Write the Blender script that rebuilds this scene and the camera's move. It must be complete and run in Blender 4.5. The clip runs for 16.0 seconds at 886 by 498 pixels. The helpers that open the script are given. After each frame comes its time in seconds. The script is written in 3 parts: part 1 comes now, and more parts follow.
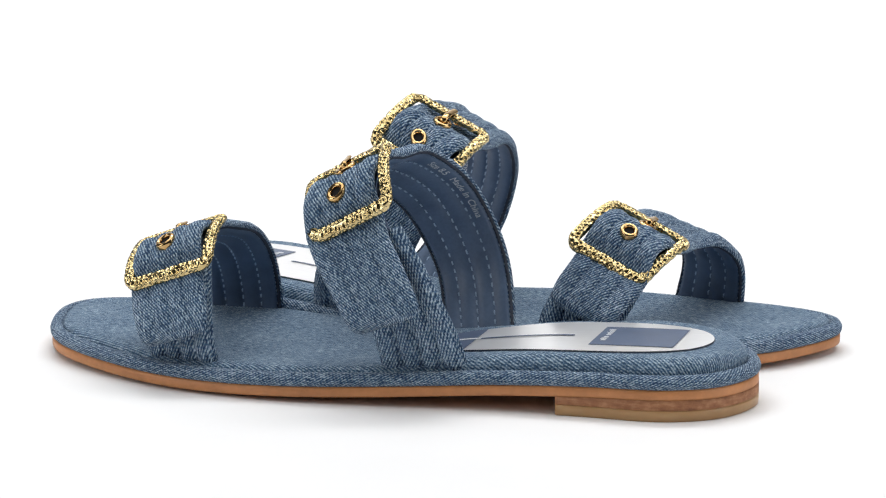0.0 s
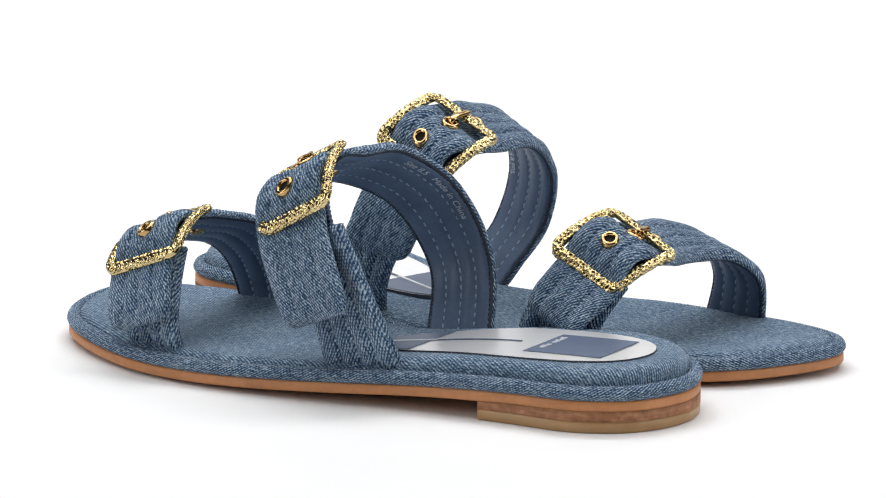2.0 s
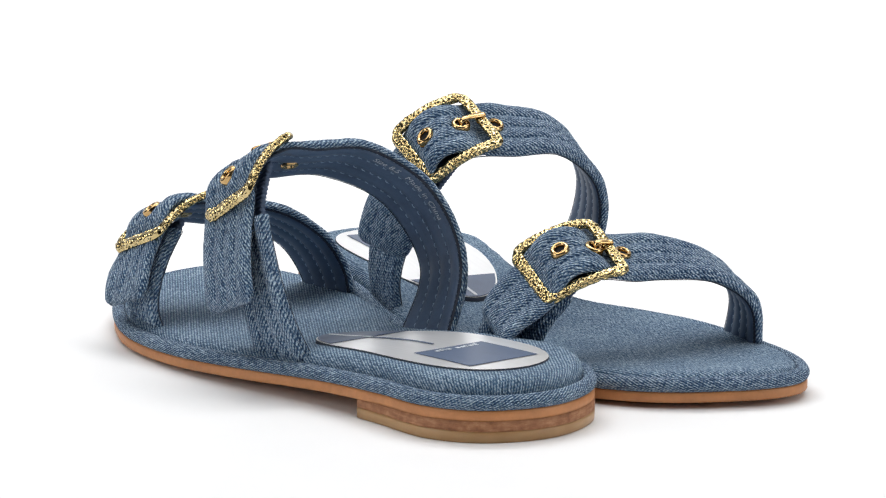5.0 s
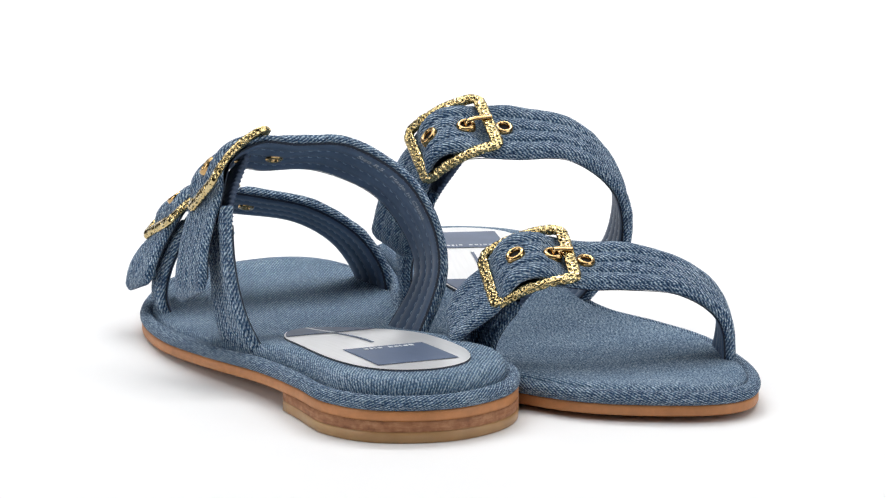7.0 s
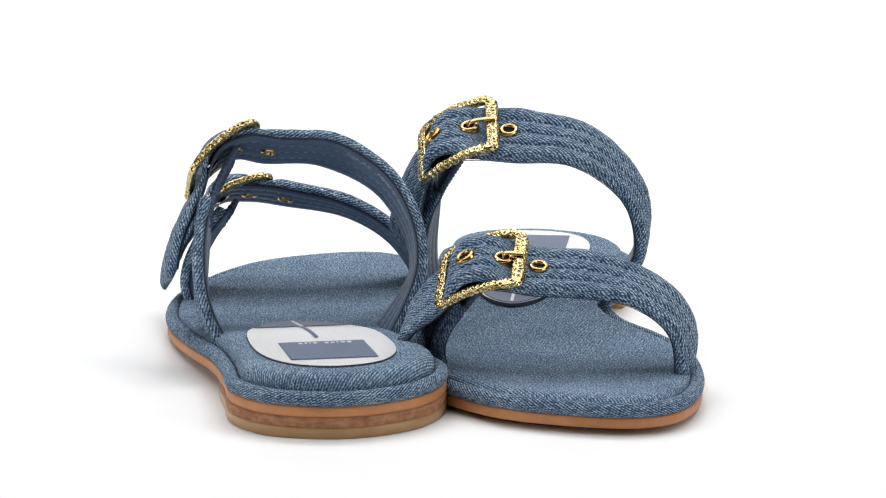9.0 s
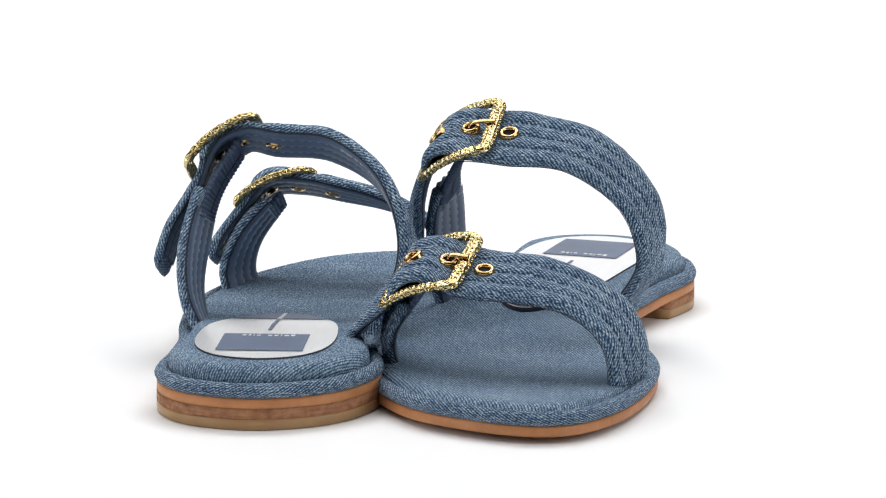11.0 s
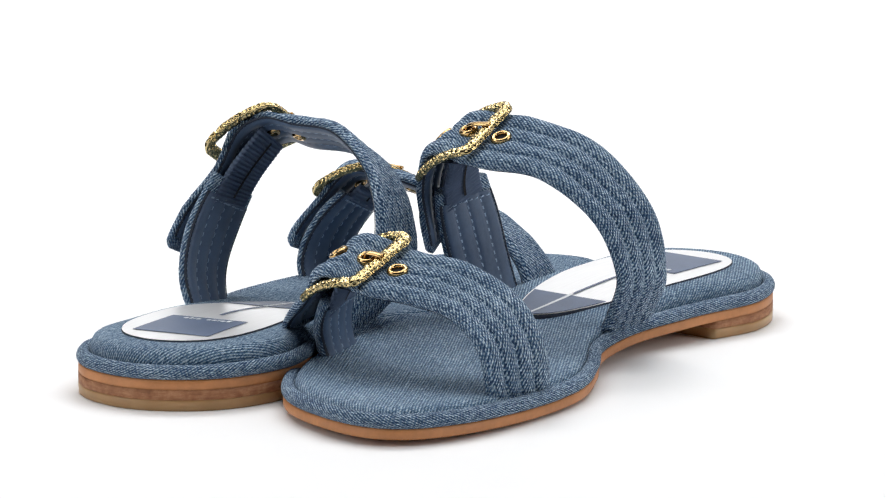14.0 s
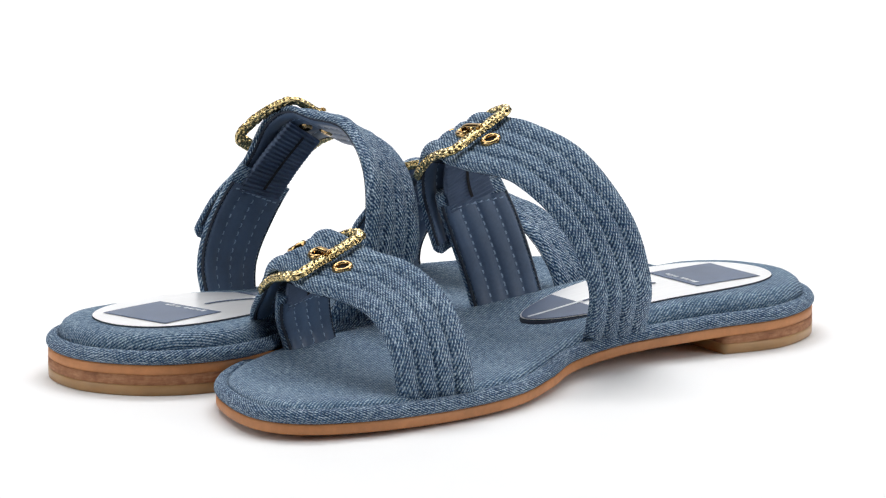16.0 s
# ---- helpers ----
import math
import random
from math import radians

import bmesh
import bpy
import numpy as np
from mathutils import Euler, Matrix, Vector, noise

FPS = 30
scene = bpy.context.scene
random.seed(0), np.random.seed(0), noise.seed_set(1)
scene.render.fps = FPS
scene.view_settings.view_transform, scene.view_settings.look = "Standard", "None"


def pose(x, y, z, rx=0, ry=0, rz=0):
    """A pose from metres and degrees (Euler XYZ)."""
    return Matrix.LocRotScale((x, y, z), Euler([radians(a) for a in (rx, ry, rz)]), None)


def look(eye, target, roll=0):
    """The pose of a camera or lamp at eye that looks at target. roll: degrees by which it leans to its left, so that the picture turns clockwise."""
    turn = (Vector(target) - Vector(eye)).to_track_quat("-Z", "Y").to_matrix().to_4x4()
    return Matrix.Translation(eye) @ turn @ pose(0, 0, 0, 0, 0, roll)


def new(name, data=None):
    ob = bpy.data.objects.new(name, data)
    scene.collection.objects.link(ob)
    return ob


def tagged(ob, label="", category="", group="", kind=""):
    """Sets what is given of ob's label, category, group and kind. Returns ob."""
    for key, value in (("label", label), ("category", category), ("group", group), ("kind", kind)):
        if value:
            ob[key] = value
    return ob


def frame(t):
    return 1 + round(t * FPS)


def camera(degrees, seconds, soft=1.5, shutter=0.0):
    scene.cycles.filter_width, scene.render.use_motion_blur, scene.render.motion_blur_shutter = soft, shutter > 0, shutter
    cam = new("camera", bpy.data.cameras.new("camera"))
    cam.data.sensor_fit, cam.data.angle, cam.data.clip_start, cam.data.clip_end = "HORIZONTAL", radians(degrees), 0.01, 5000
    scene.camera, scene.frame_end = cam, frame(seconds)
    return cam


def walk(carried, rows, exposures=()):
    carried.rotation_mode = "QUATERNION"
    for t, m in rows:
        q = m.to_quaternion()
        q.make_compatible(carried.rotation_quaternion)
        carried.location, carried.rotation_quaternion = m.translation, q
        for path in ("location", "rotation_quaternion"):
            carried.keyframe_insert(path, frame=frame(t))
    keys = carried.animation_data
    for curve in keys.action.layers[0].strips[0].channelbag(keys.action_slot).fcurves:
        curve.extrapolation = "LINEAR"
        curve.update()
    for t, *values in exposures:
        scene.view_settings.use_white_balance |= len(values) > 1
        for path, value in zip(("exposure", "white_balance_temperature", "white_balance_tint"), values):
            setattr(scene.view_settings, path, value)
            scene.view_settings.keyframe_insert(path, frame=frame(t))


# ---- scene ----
# A pair of sandals turns slowly on a white studio sweep before a camera on a stand.
cam = camera(13.28, 16.0, soft=1.2)
EYE = Matrix.Translation((0.0, -1.3346, 0.2911)) @ pose(0, 0, 0, 90 - 10.77, 0, -0.112) @ pose(0, 0, 0, 0, 0, 0.13)
walk(cam, [(0.0, EYE), (16.0, EYE)])

TURN = 7.10         # degrees a second, clockwise from above
LENGTH = 16.0

# ---- world, light ----
world = bpy.data.worlds.new("studio")
scene.world = world
world.use_nodes = True
world.node_tree.nodes["Background"].inputs[0].default_value = (1, 1, 1, 1)
world.node_tree.nodes["Background"].inputs[1].default_value = 0.38
scene.view_settings.exposure = 0.0


def softbox(name, eye, target, sx, sy, watts, colour=(1, 1, 1)):
    data = bpy.data.lights.new(name, "AREA")
    data.shape, data.size, data.size_y, data.energy, data.color = "RECTANGLE", sx, sy, watts, colour
    ob = new(name, data)
    ob.matrix_world = look(eye, target)
    return ob


softbox("softbox_top", (0.0, 0.25, 1.75), (0, 0.1, 0), 2.6, 2.2, 36)
# West and east: unseen fill, added to lighten faces towards the camera.
softbox("fill_west", (-1.8, -0.75, 0.8), (0, 0, 0.05), 0.9, 1.2, 12.0)
softbox("fill_east", (1.8, -0.65, 0.8), (0, 0, 0.05), 0.9, 1.2, 12.0)
# Added out of view to bring the upright part of the sweep to white.
softbox("fill_backdrop", (0.0, 1.3, 2.6), (0, 3.0, 0.7), 2.6, 0.8, 70)


# ---- materials ----
def material(name):
    m = bpy.data.materials.new(name)
    m.use_nodes = True
    nt = m.node_tree
    return m, nt, nt.nodes["Principled BSDF"]


def link(nt, a, b):
    nt.links.new(a, b)


def ramp(nt, fac, stops):
    r = nt.nodes.new("ShaderNodeValToRGB")
    els = r.color_ramp.elements
    while len(els) < len(stops):
        els.new(0.5)
    for e, (p, c) in zip(els, stops):
        e.position, e.color = p, (*c, 1)
    nt.links.new(fac, r.inputs[0])
    return r.outputs[0]


def noise_tex(nt, vec, scale, detail=3.0, rough=0.55):
    n = nt.nodes.new("ShaderNodeTexNoise")
    n.inputs["Scale"].default_value, n.inputs["Detail"].default_value, n.inputs["Roughness"].default_value = scale, detail, rough
    nt.links.new(vec, n.inputs["Vector"])
    return n.outputs["Fac"]


def math_node(nt, op, a, b=None):
    n = nt.nodes.new("ShaderNodeMath")
    n.operation = op
    for k, v in enumerate((a, b)):
        if v is None:
            continue
        if isinstance(v, (int, float)):
            n.inputs[k].default_value = v
        else:
            nt.links.new(v, n.inputs[k])
    return n.outputs[0]


def mapped(nt, vec, rz, sx, sy):
    n = nt.nodes.new("ShaderNodeMapping")
    n.inputs["Rotation"].default_value = (0, 0, radians(rz))
    n.inputs["Scale"].default_value = (sx, sy, 1)
    nt.links.new(vec, n.inputs["Vector"])
    return n.outputs[0]


def mixed(nt, fac, a, b, how="MIX"):
    n = nt.nodes.new("ShaderNodeMix")
    n.data_type, n.blend_type = "RGBA", how
    for sock, v in ((n.inputs["Factor"], fac), (n.inputs["A"], a), (n.inputs["B"], b)):
        if isinstance(v, (int, float)):
            sock.default_value = v
        elif isinstance(v, tuple):
            sock.default_value = (*v, 1)
        else:
            nt.links.new(v, sock)
    return [o for o in n.outputs if o.type == "RGBA"][0]


def bump(nt, height, strength, distance, normal=None):
    b = nt.nodes.new("ShaderNodeBump")
    b.inputs["Strength"].default_value, b.inputs["Distance"].default_value = strength, distance
    nt.links.new(height, b.inputs["Height"])
    if normal is not None:
        nt.links.new(normal, b.inputs["Normal"])
    return b.outputs[0]


def denim(name, dark, mid, pale, angle, period, fleck):
    """Washed twill: diagonal ribs of yarn, broken into short pale floats, with faded patches. Coordinates are metres of cloth."""
    m, nt, bsdf = material(name)
    uv = nt.nodes.new("ShaderNodeUVMap")
    uv.uv_map = "cloth"
    base = uv.outputs[0]
    wob = nt.nodes.new("ShaderNodeVectorMath")
    wob.operation = "MULTIPLY_ADD"
    wn = nt.nodes.new("ShaderNodeTexNoise")
    wn.inputs["Scale"].default_value = 260.0
    nt.links.new(base, wn.inputs["Vector"])
    nt.links.new(wn.outputs["Color"], wob.inputs[0])
    wob.inputs[1].default_value = (0.0005, 0.0005, 0)
    nt.links.new(base, wob.inputs[2])
    vec = wob.outputs[0]
    turned = mapped(nt, vec, angle, 1.0 / period, 1.0 / period)
    sep = nt.nodes.new("ShaderNodeSeparateXYZ")
    nt.links.new(turned, sep.inputs[0])
    rib = math_node(nt, "SINE", math_node(nt, "MULTIPLY", sep.outputs[1], 2 * math.pi))
    rib = math_node(nt, "MULTIPLY_ADD", rib, 0.5)
    nt.nodes[-1].inputs[2].default_value = 0.5
    cross = math_node(nt, "SINE", math_node(nt, "MULTIPLY", math_node(nt, "ADD", sep.outputs[0], math_node(nt, "MULTIPLY", sep.outputs[1], 0.5)), 2 * math.pi * 0.8))
    cross = math_node(nt, "MULTIPLY_ADD", cross, 0.5)
    nt.nodes[-1].inputs[2].default_value = 0.5
    yarn = noise_tex(nt, mapped(nt, vec, angle, 0.42 / period, 1.8 / period), 1.0, 2.0, 0.6)
    slub = noise_tex(nt, mapped(nt, vec, angle + 90, 0.10 / period, 0.8 / period), 1.0, 2.0, 0.5)
    fade = noise_tex(nt, base, 42.0, 3.0, 0.6)
    fine = noise_tex(nt, base, 2600.0, 2.0, 0.6)
    height = math_node(nt, "ADD", math_node(nt, "MULTIPLY", rib, 0.55), math_node(nt, "MULTIPLY", math_node(nt, "MULTIPLY", rib, cross), 0.45))
    tone = math_node(nt, "ADD", math_node(nt, "MULTIPLY", height, 0.46), math_node(nt, "MULTIPLY_ADD", yarn, 1.55))
    nt.nodes[-2].inputs[2].default_value = -0.43
    tone = math_node(nt, "ADD", tone, math_node(nt, "MULTIPLY", math_node(nt, "SUBTRACT", fade, 0.5), 0.30))
    tone = math_node(nt, "ADD", tone, math_node(nt, "MULTIPLY", math_node(nt, "SUBTRACT", slub, 0.5), 0.30))
    tone = math_node(nt, "ADD", tone, math_node(nt, "MULTIPLY", math_node(nt, "SUBTRACT", fine, 0.5), 0.36))
    col = ramp(nt, tone, [(0.30, dark), (0.52, mid), (0.66, tuple(0.6 * a + 0.4 * b for a, b in zip(mid, pale))), (fleck, pale)])
    nt.links.new(col, bsdf.inputs["Base Color"])
    bsdf.inputs["Roughness"].default_value = 0.92
    bsdf.inputs["Specular IOR Level"].default_value = 0.12
    bsdf.inputs["Sheen Weight"].default_value = 0.12
    bsdf.inputs["Sheen Roughness"].default_value = 0.5
    h = math_node(nt, "ADD", height, math_node(nt, "MULTIPLY", yarn, 0.7))
    nt.links.new(bump(nt, h, 0.9, 0.0006), bsdf.inputs["Normal"])
    return m


DARK, MID, PALE = (0.026, 0.055, 0.112), (0.075, 0.151, 0.262), (0.55, 0.67, 0.77)
M_STRAP = denim("strap_denim", DARK, MID, PALE, 36, 0.00100, 0.89)
M_WELT = denim("welt_denim", DARK, MID, PALE, 38, 0.00104, 0.89)
M_BED = denim("footbed_denim", (0.047, 0.092, 0.160), (0.104, 0.191, 0.302), (0.50, 0.61, 0.71), 35, 0.00100, 0.92)


def leather(name, colour, rough, grain=900.0, depth=0.00012):
    m, nt, bsdf = material(name)
    co = nt.nodes.new("ShaderNodeTexCoord").outputs["Object"]
    n1, n2 = noise_tex(nt, co, grain, 3.0), noise_tex(nt, co, 70.0, 2.0)
    t = math_node(nt, "ADD", math_node(nt, "MULTIPLY", n1, 0.35), math_node(nt, "MULTIPLY", n2, 0.65))
    nt.links.new(ramp(nt, t, [(0.3, tuple(0.8 * c for c in colour)), (0.7, tuple(min(1, 1.18 * c) for c in colour))]), bsdf.inputs["Base Color"])
    bsdf.inputs["Roughness"].default_value = rough
    bsdf.inputs["Specular IOR Level"].default_value = 0.35
    nt.links.new(bump(nt, n1, 0.35, depth), bsdf.inputs["Normal"])
    return m


M_LINING = leather("blue_lining_leather", (0.082, 0.124, 0.200), 0.42)
M_THREAD = leather("pale_blue_thread", (0.30, 0.40, 0.54), 0.8, 3000.0)
M_TAN = leather("tan_outsole", (0.50, 0.215, 0.085), 0.5, 500.0)
M_ELASTIC = leather("blue_grosgrain", (0.085, 0.120, 0.190), 0.8, 2400.0)
M_PRINT = leather("silver_print", (0.52, 0.57, 0.63), 0.5, 2000.0)
M_NAVY = leather("slate_blue_print", (0.080, 0.112, 0.185), 0.42, 1500.0, 0.00004)
M_WHITE = leather("white_print", (0.66, 0.68, 0.70), 0.5, 1500.0, 0.00004)
# For the straps' painted edges and the painted shadow groove round the foil.
M_EDGE = leather("dark_edge_and_groove_shade", (0.030, 0.040, 0.060), 0.7)
# Near-black that paints the shade in grommet holes and elastic slits.
M_HOLE_SHADE = leather("hole_and_slit_shade", (0.012, 0.012, 0.014), 0.9)


def stacked():
    m, nt, bsdf = material("stacked_leather")
    co = nt.nodes.new("ShaderNodeTexCoord").outputs["Object"]
    n = nt.nodes.new("ShaderNodeMapping")
    n.inputs["Scale"].default_value = (160, 160, 900)
    nt.links.new(co, n.inputs["Vector"])
    g = noise_tex(nt, n.outputs[0], 1.0, 4.0, 0.7)
    g2 = noise_tex(nt, co, 420.0, 3.0)
    t = math_node(nt, "ADD", math_node(nt, "MULTIPLY", g, 0.6), math_node(nt, "MULTIPLY", g2, 0.4))
    nt.links.new(ramp(nt, t, [(0.3, (0.17, 0.062, 0.026)), (0.5, (0.33, 0.140, 0.062)), (0.7, (0.50, 0.26, 0.13))]), bsdf.inputs["Base Color"])
    bsdf.inputs["Roughness"].default_value = 0.7
    nt.links.new(bump(nt, g, 0.5, 0.0004), bsdf.inputs["Normal"])
    return m


def rubber():
    m, nt, bsdf = material("translucent_gum_rubber")
    co = nt.nodes.new("ShaderNodeTexCoord").outputs["Object"]
    g = noise_tex(nt, co, 90.0, 3.0)
    nt.links.new(ramp(nt, g, [(0.3, (0.38, 0.215, 0.090)), (0.7, (0.46, 0.275, 0.125))]), bsdf.inputs["Base Color"])
    bsdf.inputs["Roughness"].default_value = 0.38
    bsdf.inputs["Subsurface Weight"].default_value = 0.15
    bsdf.inputs["Subsurface Radius"].default_value = (0.004, 0.002, 0.001)
    return m


def gold(name, hammered):
    m, nt, bsdf = material(name)
    co = nt.nodes.new("ShaderNodeTexCoord").outputs["Object"]
    n1 = noise_tex(nt, co, 220.0, 2.0)
    nt.links.new(ramp(nt, n1, [(0.3, (0.46, 0.35, 0.155) if hammered else (0.46, 0.29, 0.12)), (0.7, (0.66, 0.53, 0.28) if hammered else (0.64, 0.44, 0.21))]), bsdf.inputs["Base Color"])
    bsdf.inputs["Metallic"].default_value = 1.0
    bsdf.inputs["Roughness"].default_value = 0.13
    if hammered:
        v = nt.nodes.new("ShaderNodeTexVoronoi")
        v.feature = "SMOOTH_F1"
        v.inputs["Scale"].default_value = 900.0
        nt.links.new(co, v.inputs["Vector"])
        nt.links.new(bump(nt, v.outputs["Distance"], 0.15, 0.0003), bsdf.inputs["Normal"])
    return m


def foil():
    m, nt, bsdf = material("brushed_silver_foil")
    co = nt.nodes.new("ShaderNodeTexCoord").outputs["Object"]
    n = nt.nodes.new("ShaderNodeMapping")
    n.inputs["Scale"].default_value = (60, 900, 60)
    nt.links.new(co, n.inputs["Vector"])
    g = noise_tex(nt, n.outputs[0], 1.0, 3.0)
    nt.links.new(ramp(nt, g, [(0.3, (0.80, 0.80, 0.805)), (0.7, (0.85, 0.85, 0.855))]), bsdf.inputs["Base Color"])
    bsdf.inputs["Metallic"].default_value = 0.65
    bsdf.inputs["Roughness"].default_value = 0.33
    return m


M_STACK, M_GUM, M_GOLD, M_BRASS, M_FOIL = stacked(), rubber(), gold("hammered_gold", True), gold("polished_gold", False), foil()


def sweep_white():
    m, nt, bsdf = material("matt_white_sweep")
    co = nt.nodes.new("ShaderNodeTexCoord").outputs["Object"]
    g = noise_tex(nt, co, 14.0, 3.0)
    nt.links.new(ramp(nt, g, [(0.3, (0.845, 0.847, 0.853)), (0.7, (0.865, 0.867, 0.872))]), bsdf.inputs["Base Color"])
    bsdf.inputs["Roughness"].default_value = 0.6
    bsdf.inputs["Specular IOR Level"].default_value = 0.2
    return m


M_SWEEP = sweep_white()

# ---- the studio ----
prof = [(-4.0, 0.0), (-2.0, 0.0), (-1.0, 0.0), (0.0, 0.0), (1.0, 0.0), (2.2, 0.0)]
prof += [(2.2 + 1.2 * math.sin(a), 1.2 - 1.2 * math.cos(a)) for a in [radians(9 * k) for k in range(1, 11)]] + [(3.4, 3.2)]
me = bpy.data.meshes.new("sweep")
xs = [-4 + 0.8 * k for k in range(11)]
me.from_pydata([(x, y, z) for y, z in prof for x in xs], [],
               [(i * 11 + j, i * 11 + j + 1, i * 11 + j + 12, i * 11 + j + 11) for i in range(len(prof) - 1) for j in range(10)])
me.materials.append(M_SWEEP)
me.polygons.foreach_set("use_smooth", [True] * len(me.polygons))
tagged(new("ground", me), "seamless matt white studio sweep under the sandals", "studio sweep", kind="structure")


def added_dark_walls():
    """Unseen dark room, added behind and beside the lights for the gold to reflect."""
    m, nt, bsdf = material("added_wall_dark")
    co = nt.nodes.new("ShaderNodeTexCoord").outputs["Object"]
    nt.links.new(ramp(nt, noise_tex(nt, co, 3.0, 4.0), [(0.3, (0.10, 0.10, 0.105)), (0.7, (0.14, 0.14, 0.145))]), bsdf.inputs["Base Color"])
    bsdf.inputs["Roughness"].default_value = 0.8
    for name, (x0, x1, y0, y1, z0, z1) in (("wall_south", (-4.1, 4.1, -4.1, -4.0, 0, 3.3)), ("wall_west", (-4.1, -4.0, -4.0, 3.6, 0, 3.3)),
                                           ("wall_east", (4.0, 4.1, -4.0, 3.6, 0, 3.3)), ("ceiling", (-4.1, 4.1, -4.1, 3.6, 3.3, 3.4))):
        bm = bmesh.new()
        bmesh.ops.create_cube(bm, size=1.0, matrix=Matrix.Translation(((x0 + x1) / 2, (y0 + y1) / 2, (z0 + z1) / 2)) @ Matrix.Diagonal((x1 - x0, y1 - y0, z1 - z0, 1)))
        me = bpy.data.meshes.new(name)
        bm.to_mesh(me)
        bm.free()
        me.materials.append(m)
        tagged(new(name, me), "added unseen dark studio " + ("ceiling" if name == "ceiling" else "wall"), "ceiling" if name == "ceiling" else "wall", kind="structure")


added_dark_walls()


# ---- geometry helpers ----
def shell(name, rows, mat, parent, side, closed=False, cloth=None, label="", caps=False, loop=False, smooth=True):
    """A mesh from rows of points in the left sandal's space; side -1 mirrors it. closed: each row is a ring; loop: the rows close too."""
    n, m = len(rows), len(rows[0])
    verts = [(p[0], p[1] * side, p[2]) for r in rows for p in r]
    faces, uvs = [], []
    for i in range(n if loop else n - 1):
        for j in range(m if closed else m - 1):
            a, b, c, d = (i, j), (i, j + 1), (i + 1, j + 1), (i + 1, j)
            f = [((k % n) * m + (l % m)) for k, l in (a, b, c, d)]
            q = [(k, l) for k, l in (a, b, c, d)]
            if side > 0:
                f, q = f[::-1], q[::-1]
            faces.append(f)
            uvs += q
    if caps:
        for i in (0, n - 1):
            f = [i * m + j for j in range(m)]
            if (i == 0) == (side < 0):
                f = f[::-1]
            faces.append(f)
            uvs += [(i, k - i * m) for k in f]
    me = bpy.data.meshes.new(name)
    me.from_pydata(verts, [], faces)
    if cloth:
        layer = me.uv_layers.new(name="cloth")
        layer.data.foreach_set("uv", [x for q in uvs for x in cloth(*q)])
    me.materials.append(mat)
    me.polygons.foreach_set("use_smooth", [smooth] * len(me.polygons))
    me.update()
    ob = new(name, me)
    ob.parent = parent
    if label:
        tagged(ob, label)
    return ob


def joined(name, verts, faces, mat, parent, side, label="", smooth=True):
    me = bpy.data.meshes.new(name)
    me.from_pydata([(p[0], p[1] * side, p[2]) for p in verts], [], faces if side > 0 else [f[::-1] for f in faces])
    me.materials.append(mat)
    me.polygons.foreach_set("use_smooth", [smooth] * len(me.polygons))
    me.update()
    ob = new(name, me)
    ob.parent = parent
    if label:
        tagged(ob, label)
    return ob


def spline(points, per):
    """Catmull-Rom through tuples of any length."""
    P = np.array(points, float)
    P = np.vstack([2 * P[0] - P[1], P, 2 * P[-1] - P[-2]])
    out = []
    for k in range(1, len(P) - 2):
        for s in np.linspace(0, 1, per, endpoint=False):
            p0, p1, p2, p3 = P[k - 1:k + 3]
            out.append(0.5 * (2 * p1 + (p2 - p0) * s + (2 * p0 - 5 * p1 + 4 * p2 - p3) * s ** 2 + (3 * p1 - p0 - 3 * p2 + p3) * s ** 3))
    out.append(P[-2])
    return np.array(out)


def sweep_tube(path, rx, ry, ups, ring=12):
    """Rings of an oval tube along a path of Vectors; ups give the ry axis."""
    rows = []
    n = len(path)
    for i, p in enumerate(path):
        t = (path[min(i + 1, n - 1)] - path[max(i - 1, 0)]).normalized()
        u = ups[i]
        u = (u - t * u.dot(t)).normalized()
        s = t.cross(u)
        rows.append([p + s * (rx * math.cos(a)) + u * (ry * math.sin(a)) for a in [2 * math.pi * k / ring for k in range(ring)]])
    return rows


# ---- the sandal ----
# Outline of the sole in millimetres: x from heel to toe, y from the inner to the outer side of the foot.
OUTLINE = [(-127.7, 50.8), (-120.3, 75.1), (-101.3, 86.7), (-74.9, 86.2), (-42.6, 86.3), (-5.7, 90.4), (33.3, 91.7), (70.7, 84.7), (102.7, 67.9), (126.3, 46.5), (136.6, 21.8), (138.0, -0.0), (127.8, -13.6), (104.3, -20.2), (73.4, -20.1), (44.3, -14.8), (21.7, -2.7), (1.1, 11.4), (-25.8, 18.0), (-58.3, 15.7), (-90.7, 12.2), (-116.6, 25.6)]
HEEL = 7.1
HEEL_FRONT = -64.0


def rise(x):
    """Height of the outsole's underside, in millimetres."""
    s = min(1.0, max(0.0, (x + 105.4) / 188.5))
    s = s * s * (3 - 2 * s)
    return HEEL * (1 - s) + 0.26 * max(0.0, (x + 39.5) / 60) ** 2


def closed_curve(points, count):
    P = np.array(points, float)
    P = np.vstack([P[-1], P, P[0], P[1]])
    dense = []
    for k in range(1, len(P) - 2):
        for s in np.linspace(0, 1, 40, endpoint=False):
            p0, p1, p2, p3 = P[k - 1:k + 3]
            dense.append(0.5 * (2 * p1 + (p2 - p0) * s + (2 * p0 - 5 * p1 + 4 * p2 - p3) * s ** 2 + (3 * p1 - p0 - 3 * p2 + p3) * s ** 3))
    D = np.array(dense)
    D = np.vstack([D, D[:1]])
    L = np.concatenate([[0], np.cumsum(np.hypot(*np.diff(D, axis=0).T))])
    q = np.linspace(0, L[-1], count, endpoint=False)
    return np.column_stack([np.interp(q, L, D[:, 0]), np.interp(q, L, D[:, 1])]), L[-1]


